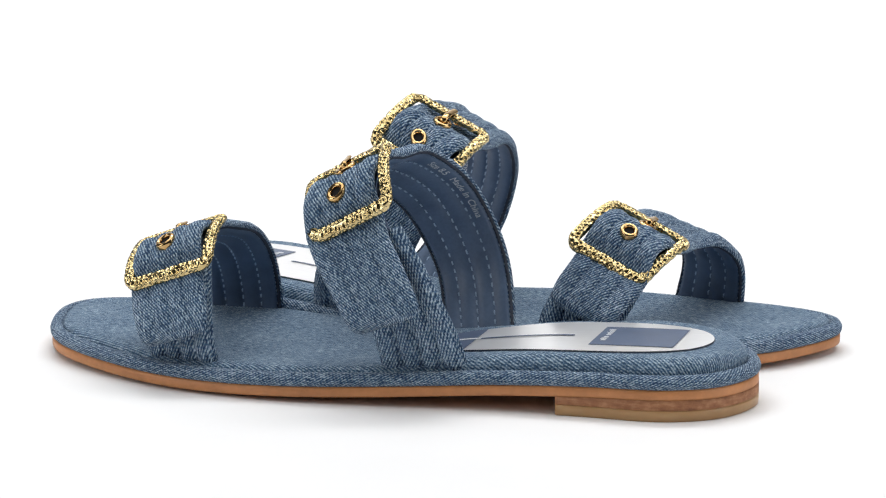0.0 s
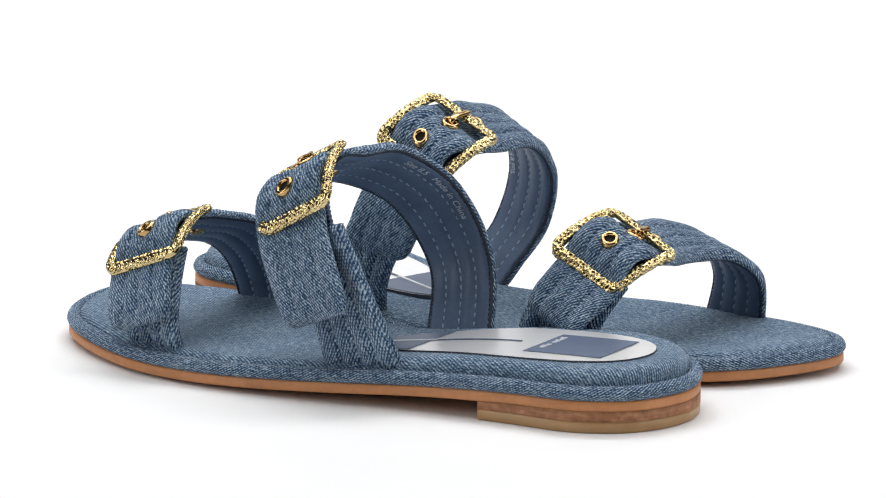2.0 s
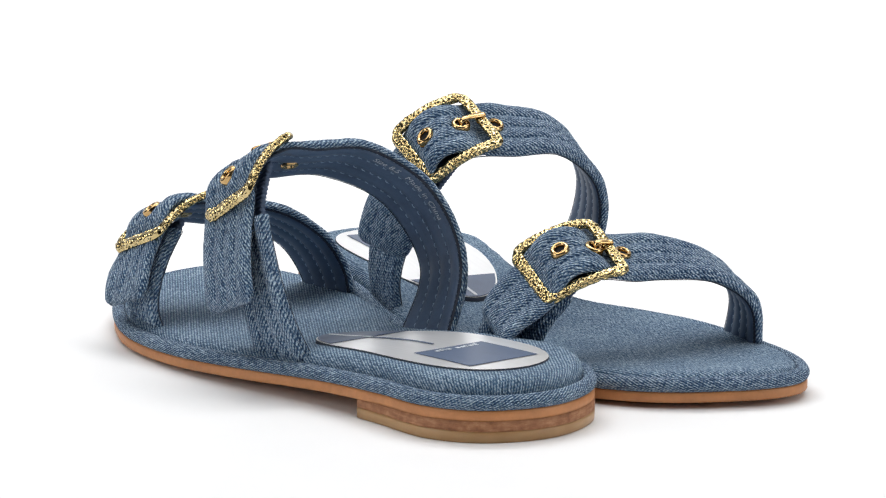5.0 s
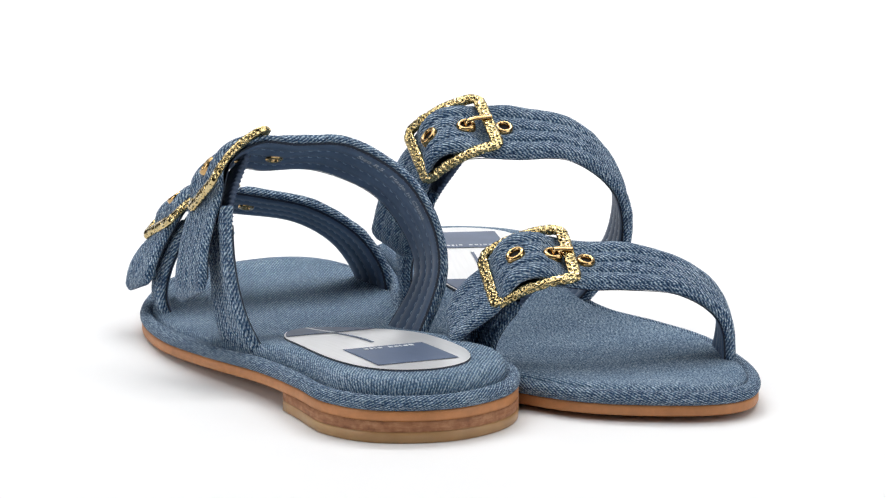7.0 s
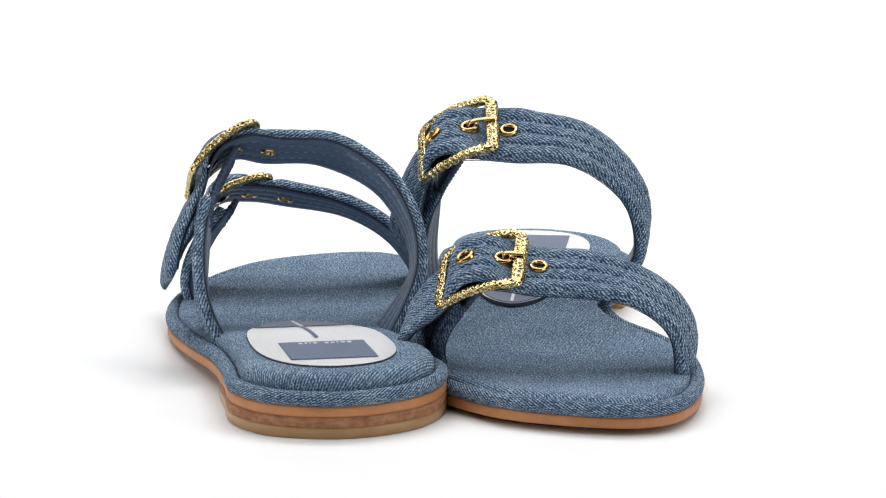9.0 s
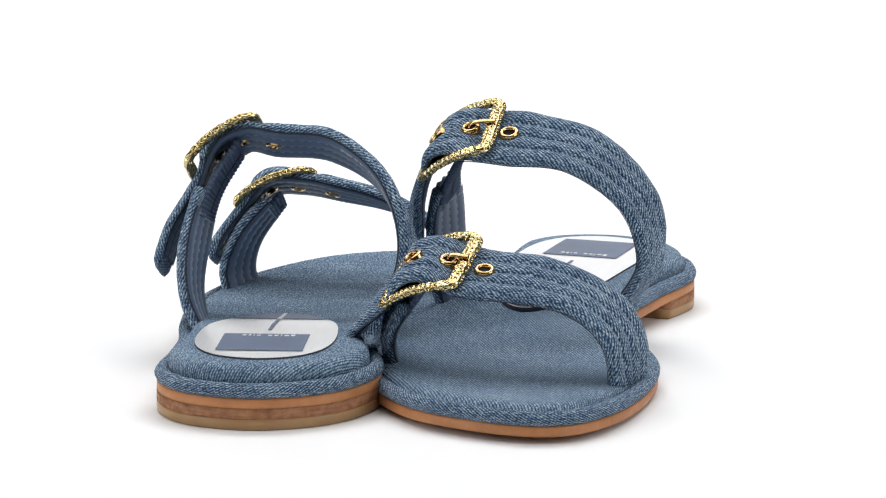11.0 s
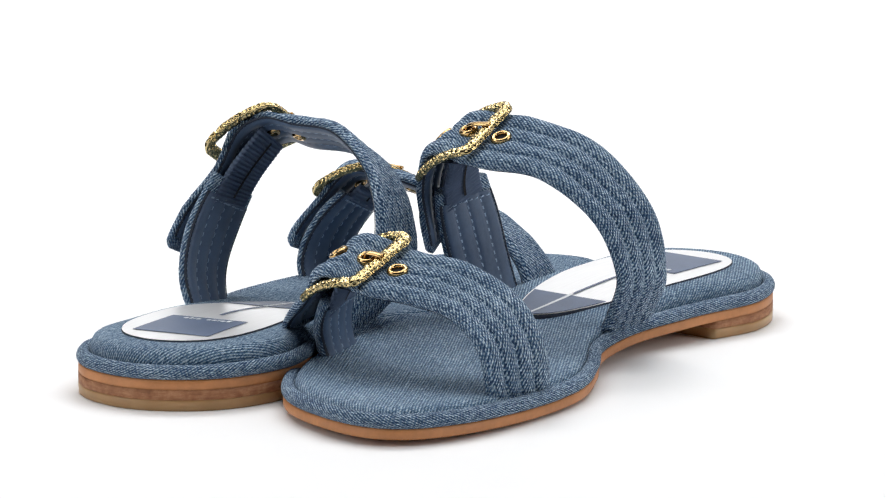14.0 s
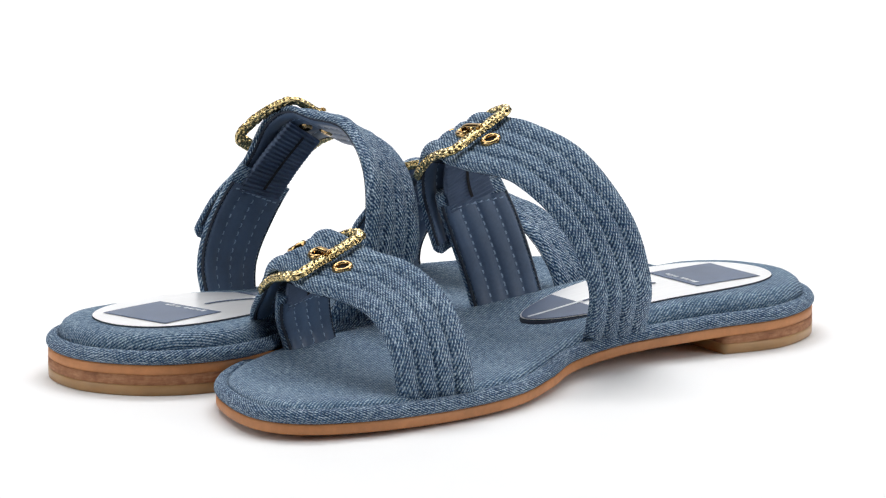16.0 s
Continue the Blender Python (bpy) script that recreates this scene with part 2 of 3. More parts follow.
EDGE, GIRTH = closed_curve(OUTLINE, 220)
TAN = np.roll(EDGE, -2, 0) - np.roll(EDGE, 2, 0)
TAN /= np.hypot(*TAN.T)[:, None]
INWARD = np.column_stack([TAN[:, 1], -TAN[:, 0]])
if np.dot(INWARD[0], (EDGE.mean(0) - EDGE[0])) < 0:
    INWARD = -INWARD


def ring_at(inset, above, flat=None):
    out = []
    for p, n in zip(EDGE, INWARD):
        x, y = p + n * inset
        out.append((x / 1000, y / 1000, (rise(x) + above if flat is None else flat) / 1000))
    return out


def pad(x):
    """Height of the padded footbed over the outsole's underside: full at the heel, thin under the toes."""
    s = min(1.0, max(0.0, (x + 62) / 70))
    return 13.4 - 3.8 * s * s * (3 - 2 * s)


def bed_height(x):
    return rise(x) + pad(x)


def pad_ring(inset, part_of):
    """A ring of the footbed's edge: part_of runs from 0 at the crease to 1 on top."""
    out = []
    for p, n in zip(EDGE, INWARD):
        x, y = p + n * inset
        out.append((x / 1000, y / 1000, (rise(x) + 6.0 + (pad(x) - 6.0) * part_of) / 1000))
    return out


def sole(sandal, side):
    lay = lambda i, j: (j * GIRTH / 220000, i * 0.0016)
    # outsole: a thin tan edge, closed below
    rows = [ring_at(14, 0.3), ring_at(6, 0.0), ring_at(1.3, 0.0), ring_at(0.65, 0.15), ring_at(0.4, 0.7), ring_at(0.4, 3.1), ring_at(0.8, 3.6), ring_at(3, 3.7)]
    mid = centre_rows(rows[0], 0.3)
    shell("outsole", mid[::-1] + rows, M_TAN, sandal, side, closed=True, label="thin tan leather outsole edge")
    # denim welt rolled round the edge
    w = [(3.0, 3.5), (1.4, 3.55), (0.8, 3.7), (0.2, 4.2), (-0.2, 5.0), (-0.3, 6.0), (0.1, 7.1), (0.8, 8.0), (1.9, 8.45), (3.1, 8.3), (4.0, 7.6), (4.6, 6.0)]
    shell("welt", [ring_at(*q) for q in w], M_WELT, sandal, side, closed=True, cloth=lay, label="denim welt rolled round the sole")
    # padded footbed
    c = [(5.2, -0.1), (4.5, 0.14), (4.4, 0.34), (4.8, 0.6), (5.7, 0.82), (7.2, 0.96), (9.2, 1.0), (12.0, 1.0)]
    rows = [pad_ring(*q) for q in c]
    rows += centre_rows(rows[-1], 13.6)
    reach = [sum(math.dist(rows[k][j], rows[k + 1][j]) for k in range(i, 7)) for i in range(8) for j in range(220)]

    def unrolled(i, j):
        j %= 220
        if i >= 7:
            return rows[i][j][0], rows[i][j][1]
        r = reach[i * 220 + j]
        return rows[7][j][0] - INWARD[j][0] * r, rows[7][j][1] - INWARD[j][1] * r

    shell("footbed", rows, M_BED, sandal, side, closed=True, cloth=unrolled, label="padded footbed in faded blue denim")


def centre_rows(ring, above):
    """Rings that shrink from the given one to the middle line of the sole, a little hollow."""
    xs = np.array([p[0] * 1000 for p in ring])
    ys = np.array([p[1] * 1000 for p in ring])
    out = []
    a, b = int(np.argmin(xs)), int(np.argmax(xs))
    one = np.arange(a, b + 1) if a < b else np.concatenate([np.arange(a, len(xs)), np.arange(0, b + 1)])
    two = np.concatenate([np.arange(b, len(xs)), np.arange(0, a + 1)]) if a < b else np.arange(b, a + 1)
    o1, o2 = one[np.argsort(xs[one])], two[np.argsort(xs[two])]
    for f in (0.22, 0.45, 0.7, 0.9, 1.0):
        row = []
        for x, y in zip(xs, ys):
            cx = max(xs.min() + 26, min(xs.max() - 36, x))
            cy = 0.5 * (np.interp(cx, xs[o1], ys[o1]) + np.interp(cx, xs[o2], ys[o2]))
            px, py = x + (cx - x) * f, y + (cy - y) * f
            dip = 1.0 * (1 - (1 - f) ** 2) if above > 5 else 0
            row.append((px / 1000, py / 1000, (rise(px) + (pad(px) if above > 5 else above) - dip * (1 if px > -10 else max(0.0, 1 + (px + 10) / 20))) / 1000))
        out.append(row)
    return out


def heel(sandal, side):
    ids = [k for k in range(220) if EDGE[k][0] + 0.6 * INWARD[k][0] < HEEL_FRONT]
    # rotate the run so that it is continuous
    cut = max(range(len(ids)), key=lambda k: (ids[k] - ids[k - 1]) % 220)
    ids = ids[cut:] + ids[:cut]

    def ring(inset, z):
        pts = []
        for k in ids:
            x, y = EDGE[k] + INWARD[k] * inset
            pts.append((x / 1000, y / 1000, (rise(x) + 0.2 if z is None else z) / 1000))
        x0, y0 = EDGE[ids[0]] + INWARD[ids[0]] * inset
        x1, y1 = EDGE[ids[-1]] + INWARD[ids[-1]] * inset
        front = []
        for s in np.linspace(0, 1, 14)[1:-1]:
            x, y = x1 + (x0 - x1) * s - 1.5 * math.sin(math.pi * s), y1 + (y0 - y1) * s
            front.append((x / 1000, y / 1000, (rise(x) + 0.2 if z is None else z) / 1000))
        return pts + front

    def fill(r):
        cx, cy = sum(p[0] for p in r) / len(r), sum(p[1] for p in r) / len(r)
        return [(p[0] + (cx - p[0]) * 0.98, p[1] + (cy - p[1]) * 0.98, p[2]) for p in r]

    block = part_empty("heel", sandal, "low stacked block heel")
    a = [ring(0.5, 3.8), ring(0.35, 4.0), ring(0.35, None)]
    shell("stacked_layer", [fill(a[0])] + a + [fill(a[-1])], M_STACK, block, side, closed=True, label="dark brown stacked leather layer")
    b = [ring(1.0, 0.0), ring(0.45, 0.35), ring(0.3, 3.3), ring(0.6, 3.8)]
    shell("top_lift", [fill(b[0])] + b + [fill(b[-1])], M_GUM, block, side, closed=True, label="translucent amber rubber lift")


def part_empty(name, parent, label=""):
    ob = new(name)
    ob.parent = parent
    if label:
        tagged(ob, label)
    return ob


def sock_label(sandal, side):
    """Long foil oval let into the footbed, with its printed panels."""
    mid_y = 52.2
    ctrl = [(-112.0, 0.0), (-110, 9), (-105, 16.0), (-96, 21.0), (-84, 23.4), (-68, 23.6), (-50, 22.0), (-33, 18.6), (-19, 13.4), (-9.5, 7.6), (-5.0, 0.0)]
    ctrl = ctrl + [(x, -y) for x, y in ctrl[-2:0:-1]]
    out, _ = closed_curve(ctrl, 140)

    def top(x, y, up):
        return (x / 1000, (mid_y + y) / 1000, (bed_height(x) + 0.10 + up) / 1000)

    def slab(name, pts, up, mat, parent, label="", thick=0.5, wall=True):
        P = np.array(pts)
        c = P.mean(0)
        rows = [[top(x, y, up - thick) for x, y in P], [top(x, y, up - 0.06) for x, y in P]]
        if not wall:
            rows = [[top(x, y, up + 0.04) for x, y in P]]
        for f in (0.012, 0.02, 0.05, 0.3, 0.6, 0.85, 0.999):
            rows.append([top(x + (c[0] - x) * f, y + (c[1] - y) * f, up + (0.05 if f > 0.015 else 0.04)) for x, y in P])
        return shell(name, rows, mat, parent, side, closed=True, label=label)

    base = slab("sock_label", out, 0.5, M_FOIL, sandal, "long silver foil oval with slate blue panels", 1.6, wall=False)
    # Dark rim a little wider than the foil paints the shadow groove round it.
    slab("edge", [(-55 + (x + 55) * 1.003, y * 1.006) for x, y in out], 0.30, M_EDGE, base, "thin dark rim painting the shadow groove", 1.6)

    def subdivide(poly, step=2.5):
        q = []
        for k, (x, y) in enumerate(poly):
            x2, y2 = poly[(k + 1) % len(poly)]
            n = max(1, int(math.hypot(x2 - x, y2 - y) / step))
            q += [(x + (x2 - x) * s / n, y + (y2 - y) * s / n) for s in range(n)]
        return q

    tip = [(x * 1.0 - 0.5, y * 0.97) for x, y in out if x > -30.5]
    cut = max(range(len(tip)), key=lambda k: math.hypot(tip[k][0] - tip[k - 1][0], tip[k][1] - tip[k - 1][1]))
    tip = tip[cut:] + tip[:cut]
    slab("tip_panel", subdivide(tip), 0.80, M_NAVY, base, "slate blue printed tip", 0.1)
    slab("tip_line", subdivide([(-31, -0.75), (-7.0, -0.55), (-7.0, 0.55), (-31, 0.75)]), 0.92, M_WHITE, base, "", 0.08)
    slab("centre_line", subdivide([(-64, -0.6), (-31, -0.6), (-31, 0.6), (-64, 0.6)]), 0.80, M_NAVY, base, "", 0.08)
    slab("name_panel", subdivide([(-101, -14.6), (-72, -14.6), (-72, 14.6), (-101, 14.6)]), 0.80, M_NAVY, base, "square slate blue panel with a white mark", 0.1)
    # maker's mark as plain bars, along the panel's front edge
    for a, b, hgt in ((-9.8, -8.4, 2.3), (-7.6, -6.2, 1.6), (-5.3, -4.9, 2.3), (-4.1, -2.8, 1.6), (-2.0, -0.7, 1.6), (1.9, 3.2, 1.6), (4.0, 4.4, 2.2), (5.2, 6.0, 2.2), (6.8, 8.2, 1.6)):
        slab("mark_bar", subdivide([(-76.4 , a), (-76.4 + hgt, a), (-76.4 + hgt, b), (-76.4, b)], 0.8), 0.92, M_WHITE, base, "", 0.06)
    return base


class Band:
    """A strap: a smooth path of centres (mm) with the half-width vector towards the toe, and its outward normal."""

    def __init__(self, keys, per=10):
        K = spline(keys, per)
        self.c, self.w = K[:, :3], K[:, 3:6]
        t = np.gradient(self.c, axis=0)
        self.t = t / np.linalg.norm(t, axis=1)[:, None]
        n = np.cross(self.t, self.w)
        n = n / np.linalg.norm(n, axis=1)[:, None]
        self.n = -n
        if self.n[len(n) // 2][2] < 0 and self.n[len(n) // 2][1] < 0:
            self.n = n
        seg = np.linalg.norm(np.diff(self.c, axis=0), axis=1)
        self.s = np.concatenate([[0], np.cumsum(seg)])

    def at(self, s, a=0.0, h=0.0):
        """Point in metres: s mm along, a of the half-width towards the toe, h mm out."""
        f = lambda q: np.array([np.interp(s, self.s, q[:, k]) for k in range(3)])
        return Vector(tuple((f(self.c) + f(self.w) * a + f(self.n) * h) / 1000))

    def axes(self, s):
        f = lambda q: np.array([np.interp(s, self.s, q[:, k]) for k in range(3)])
        return Vector(f(self.t)).normalized(), Vector(f(self.w)).normalized(), Vector(f(self.n)).normalized()

    def nearest(self, p):
        return float(self.s[np.argmin(np.linalg.norm(self.c - np.array(p), axis=1))])


def quilt(a, puff, base):
    """Height of the quilted face over the half-width: four padded channels."""
    ph = (a + 1) * 2
    return base + puff * abs(math.sin(math.pi * ph)) ** 0.55


def arch(s, bars, hump):
    """How far the strap bulges up through the buckle between its two bars."""
    if not bars or not bars[0] < s < bars[1]:
        return 0.0
    return hump * math.sin(math.pi * (s - bars[0]) / (bars[1] - bars[0])) ** 0.9


def strap_body(name, band, s0, s1, sandal, side, label, tail=False, puff=1.8, seed=0, bars=(), holes=(), hump=0.0, slant=0.0):
    total = s1 - s0
    n = max(12, int(total / 1.3))
    outer = [(-1 + 2 * k / 48) for k in range(49)]
    rows, lens = [], []
    for i in range(n + 1):
        s = s0 + total * i / n
        k = 1.0
        if tail:
            d = s1 - s
            k = 1.0 if d > 6 else 0.74 + 0.26 * math.sqrt(max(0.0, 1 - (1 - d / 6) ** 2))
        row = []
        thin = 1.0 if not tail else min(1.0, 0.35 + (s1 - s) / 4)
        press = max(0.05, 1.0 - sum(0.95 * math.exp(-((s - b) / 4.0) ** 2) for b in bars))
        flat = min(1.0, (s1 - s) / 6) if tail else 1.0
        lift = arch(s, bars, hump)
        k *= 1.0 - 0.1 * lift / max(hump, 0.01)
        loose = 0.62 if bars and s > bars[1] else 1.0
        for a in outer:
            sunk = 1.0 - sum(0.95 * math.exp(-((s - b) / 3.6) ** 4 - (a / 0.34) ** 4) for b in holes)
            h = quilt(a, puff * thin * press * flat * loose * sunk, (0.5 + 1.0 * (1 - flat)) * thin + 0.7 * thin * press)
            wob = noise.noise(Vector((s * 0.11 + seed, a * 1.6, 3.1))) * 0.4 + noise.noise(Vector((s * 0.4 + seed, a * 4, 7.7))) * 0.14
            row.append(tuple(band.at(s + slant * a * i / n, a * k, h + wob + lift)))
        for a, h in ((1.05, 0.9), (1.075, 0.1), (1.05, -0.7), (0.98, -1.1), (0.6, -1.15), (0.0, -1.15), (-0.6, -1.15), (-0.98, -1.1), (-1.05, -0.7), (-1.075, 0.1), (-1.05, 0.9)):
            row.append(tuple(band.at(s + slant * a * i / n, a * k, h * thin + lift)))
        rows.append(row)
        lens.append(s)
    m = len(rows[0])
    across = [a * 13.5 * 1.15 for a in outer] + [16.6, 17.4, 18.2, 19.2, 24, 32, 40, 44.5, 45.5, 46.3, 47.1]

    def cloth(i, j):
        return (lens[i] / 1000, (across[j] if j < m else 47.9) / 1000)

    return shell(name, rows, M_STRAP, sandal, side, closed=True, cloth=cloth, label=label, caps=True)


def strap_lining(band, s0, s1, parent, side, puff=0.8, slant=0.0):
    n = max(8, int((s1 - s0) / 1.5))
    aa = [-0.93 + 1.86 * k / 36 for k in range(37)]
    rows = []
    for i in range(n + 1):
        s = s0 + (s1 - s0) * i / n
        r = [tuple(band.at(s + slant * a * i / n, a, -1.25 - puff * abs(math.sin(math.pi * (a + 1) * 2)) ** 0.6 * (1 if abs(a) < 0.9 else 0.4))) for a in aa]
        rows.append(r[::-1])
    ob = shell("lining", rows, M_LINING, parent, side, label="smooth dark blue leather lining")
    verts, faces = [], []
    for a in (-0.5, 0.0, 0.5):
        s = s0 + 1.5
        while s < s1 - 2.5 + slant * a:
            b = len(verts)
            for q, h in ((s, -1.2), (s + 0.5, -1.75), (s + 1.6, -1.75), (s + 2.1, -1.2)):
                for e in (-0.022, 0.022):
                    verts.append(tuple(band.at(q, a + e, h)))
            for k in range(3):
                faces.append([b + 2 * k, b + 2 * k + 2, b + 2 * k + 3, b + 2 * k + 1])
            s += 3.3
    joined("stitching", verts, faces, M_THREAD, ob, side, "dashed pale blue stitching")
    for e in (-1, 1):
        strip = []
        for i in range(n + 1):
            s = s0 + (s1 - s0) * i / n
            strip.append([tuple(band.at(s + slant * e * i / n, e * a, h)) for a, h in ((0.95, -1.5), (0.98, -1.58), (1.0, -1.45), (1.03, -1.05))][::-e])
        shell("cut_edge", strip, M_EDGE, ob, side, label="thin dark painted edge")
    return ob


def grommet(band, s, a, parent, side, top):
    t, w, n = band.axes(s)
    c = band.at(s, a, 0)
    prof = [(1.7, -1.4), (1.75, 0.8), (1.9, 1.2), (2.2, 1.48), (2.7, 1.55), (3.15, 1.35), (3.45, 0.9), (3.55, -1.2)]
    rows = []
    for r, h in prof:
        rows.append([c + (t * math.cos(q) + w * math.sin(q)) * (r / 1000) + n * ((h + top) / 1000) for q in [2 * math.pi * k / 40 for k in range(40)]])
    ob = shell("grommet", rows[::-1], M_BRASS, parent, side, closed=True, label="small polished gold grommet")
    # Flat dark disc across the open hole, in place of the shade inside.
    rows = [[c + (t * math.cos(q) + w * math.sin(q)) * (r / 1000) + n * ((h + top) / 1000) for q in [2 * math.pi * k / 20 for k in range(20)]] for r, h in ((0.02, 0.3), (1.8, 0.3))]
    shell("hole", rows, M_HOLE_SHADE, ob, side, closed=True)
    # the washer on the inner face
    rows = [[c + (t * math.cos(q) + w * math.sin(q)) * (r / 1000) - n * (h / 1000) for q in [2 * math.pi * k / 28 for k in range(28)]] for r, h in ((1.0, 1.4), (1.4, 2.5), (2.1, 2.7), (2.8, 2.4), (3.0, 1.6))]
    shell("washer", rows, M_BRASS, ob, side, closed=True)
    return ob


def buckle(centre, along, across, length, width, bend, parent, side):
    """A bowed rectangular frame, hammered all over. along runs down the strap, across towards the toe."""
    al, ac = Vector(along).normalized(), Vector(across)
    ac = (ac - al * ac.dot(al)).normalized()
    nn = al.cross(ac)
    if nn.z < 0:
        nn = -nn
    c = Vector(centre) / 1000
    L, Wd, r = length / 2, width / 2, 3.3
    pts = []
    corners = [(L - r, Wd - r, 0), (-(L - r), Wd - r, 90), (-(L - r), -(Wd - r), 180), (L - r, -(Wd - r), 270)]
    flat = []
    for x, y, a0 in corners:
        for k in range(9):
            a = radians(a0 + 90 * k / 8)
            flat.append((x + r * math.cos(a), y + r * math.sin(a)))
    flat.append(flat[0])
    F = np.array(flat)
    S = np.concatenate([[0], np.cumsum(np.hypot(*np.diff(F, axis=0).T))])
    n, ring = 560, 32
    dense = [2 * math.pi * k / 720 for k in range(721)]
    curve = np.array([(2.05 * math.copysign(abs(math.cos(a)) ** 0.7, math.cos(a)), 1.45 * math.copysign(abs(math.sin(a)) ** 0.7, math.sin(a))) for a in dense])
    run = np.concatenate([[0], np.cumsum(np.hypot(*np.diff(curve, axis=0).T))])
    section = []
    for k in range(ring):
        e, h = (float(np.interp(run[-1] * k / ring, run, curve[:, m])) for m in (0, 1))
        gx, gy = e / 2.05 ** 2, h / 1.45 ** 2
        section.append((e, h, gx / math.hypot(gx, gy), gy / math.hypot(gx, gy)))
    rng = random.Random(int(centre[0] * 7) + side)
    table = {}

    def dimple(along_mm, round_mm, girth):
        """Depth of the hammer marks: round pits on a loose staggered grid."""
        nu, nv = int(girth / 1.75), 6
        gu, gv = along_mm / girth * nu, round_mm / 11.4 * nv
        low = 0.0
        for b in (int(gv) - 1, int(gv), int(gv) + 1):
            o = 0.5 * (b % 2)
            for a in (int(gu - o), int(gu - o) + 1):
                key = (a % nu, b % nv)
                if key not in table:
                    table[key] = (rng.uniform(-0.24, 0.24), rng.uniform(-0.24, 0.24), rng.uniform(0.62, 0.92), rng.uniform(0.5, 0.85))
                ju, jv, r, depth = table[key]
                d = math.hypot((gu - a - o - ju) * 1.75, (gv - b - jv) * 1.9) / r
                if d < 1:
                    low = min(low, -depth * (1 - d * d))
                elif d < 1.3:
                    low = max(low, 0.06) if low == 0 else low
        return low

    q = np.linspace(0, S[-1], n, endpoint=False)
    fx, fy = np.interp(q, S, F[:, 0]), np.interp(q, S, F[:, 1])
    rows = []
    for i in range(n):
        x, y = fx[i], fy[i]
        tx, ty = fx[(i + 2) % n] - fx[i - 2], fy[(i + 2) % n] - fy[i - 2]
        d = math.hypot(tx, ty)
        ox, oy = ty / d, -tx / d
        row = []
        for k in range(ring):
            e, h, ca, sa = section[k]
            pit = dimple(q[i], k * 11.4 / ring, S[-1]) + 0.16 * noise.noise(Vector((q[i] * 0.5, k * 0.2, side * 5.0 + centre[0])))
            e2, h2 = e + ca * pit, h + sa * pit
            px, py = x + ox * e2, y + oy * e2
            z = h2 - bend * (px / L) ** 2
            row.append(c + al * (px / 1000) + ac * (py / 1000) + nn * (z / 1000))
        rows.append(row)
    ob = shell("buckle", rows, M_GOLD, parent, side, closed=True, loop=True, label="hammered gold square buckle")
    return ob, (c, al, ac, nn)


def prong(band, s_hole, up, frame_axes, length, bend, parent, side):
    c, al, ac, nn = frame_axes
    L = length / 2000
    hole = band.at(s_hole, 0, up)
    t, w, n = band.axes(s_hole)
    bar = c - al * L - nn * (bend / 1000)
    P = [hole - n * 0.0025, hole + n * 0.0022, (hole * 0.55 + bar * 0.45) + nn * 0.0030, bar + nn * 0.0021, bar - al * 0.0019 + nn * 0.0012]
    Q = spline([tuple(p) for p in P], 6)
    path = [Vector(tuple(p)) for p in Q]
    rows = sweep_tube(path, 0.00125, 0.0006, [nn] * len(path), 12)
    return shell("prong", rows, M_BRASS, parent, side, closed=True, caps=True, label="slim gold buckle prong")


def elastic(band, s0, s1, parent, side):
    n = int((s1 - s0) / 0.25)
    rows = []
    for i in range(n + 1):
        s = s0 + (s1 - s0) * i / n
        rib = 0.45 * math.sin(2 * math.pi * (s - s0) / 1.7)
        ring = [(-0.66, -0.9), (-0.68, 0.0), (-0.66, 0.9)] + [(a, 0.9 + rib) for a in (-0.62, -0.3, 0, 0.4, 0.76)] + [(0.8, 0.9), (0.82 + 0.02 * rib, 0.0), (0.8, -0.9)] + [(a, -0.9 - rib) for a in (0.76, 0.4, 0, -0.3, -0.62)]
        rows.append([tuple(band.at(s, a + (0.03 * rib if a > 0 else -0.03 * rib), h - 1.2)) for a, h in ring])
    ob = shell("elastic_band", rows, M_ELASTIC, parent, side, closed=True, caps=True, label="ribbed navy elastic gusset")
    # No gap is cut: a near-black strip paints the shade between the halves.
    mid = [s0 + 3 + (s1 - s0 - 5) * k / 14 for k in range(15)]
    shell("slit", [[tuple(band.at(q, a, -2.75)) for a in (0.12, 0.02)] for q in mid], M_HOLE_SHADE, ob, side, label="dark strip painting the shade between the two elastic halves")
    return ob


def printed(text, band, s_start, step, a0, lift, parent, side):
    """Letters pressed along the lining of a strap."""
    cu = bpy.data.curves.new("letters", "FONT")
    cu.body, cu.size = text, 3.5
    ob = bpy.data.objects.new("letters", cu)
    me = bpy.data.meshes.new_from_object(ob)
    bpy.data.objects.remove(ob)
    xs = [v.co.x for v in me.vertices]
    wid = max(xs)
    verts = []
    for v in me.vertices:
        x = v.co.x if side > 0 else wid - v.co.x
        verts.append(tuple(band.at(s_start + step * x, a0 - v.co.y / 13.5, lift)))
    faces = [list(p.vertices) for p in me.polygons]
    bpy.data.meshes.remove(me)
    return joined("size_print", verts, faces, M_PRINT, parent, side, "small silver size print", smooth=False)


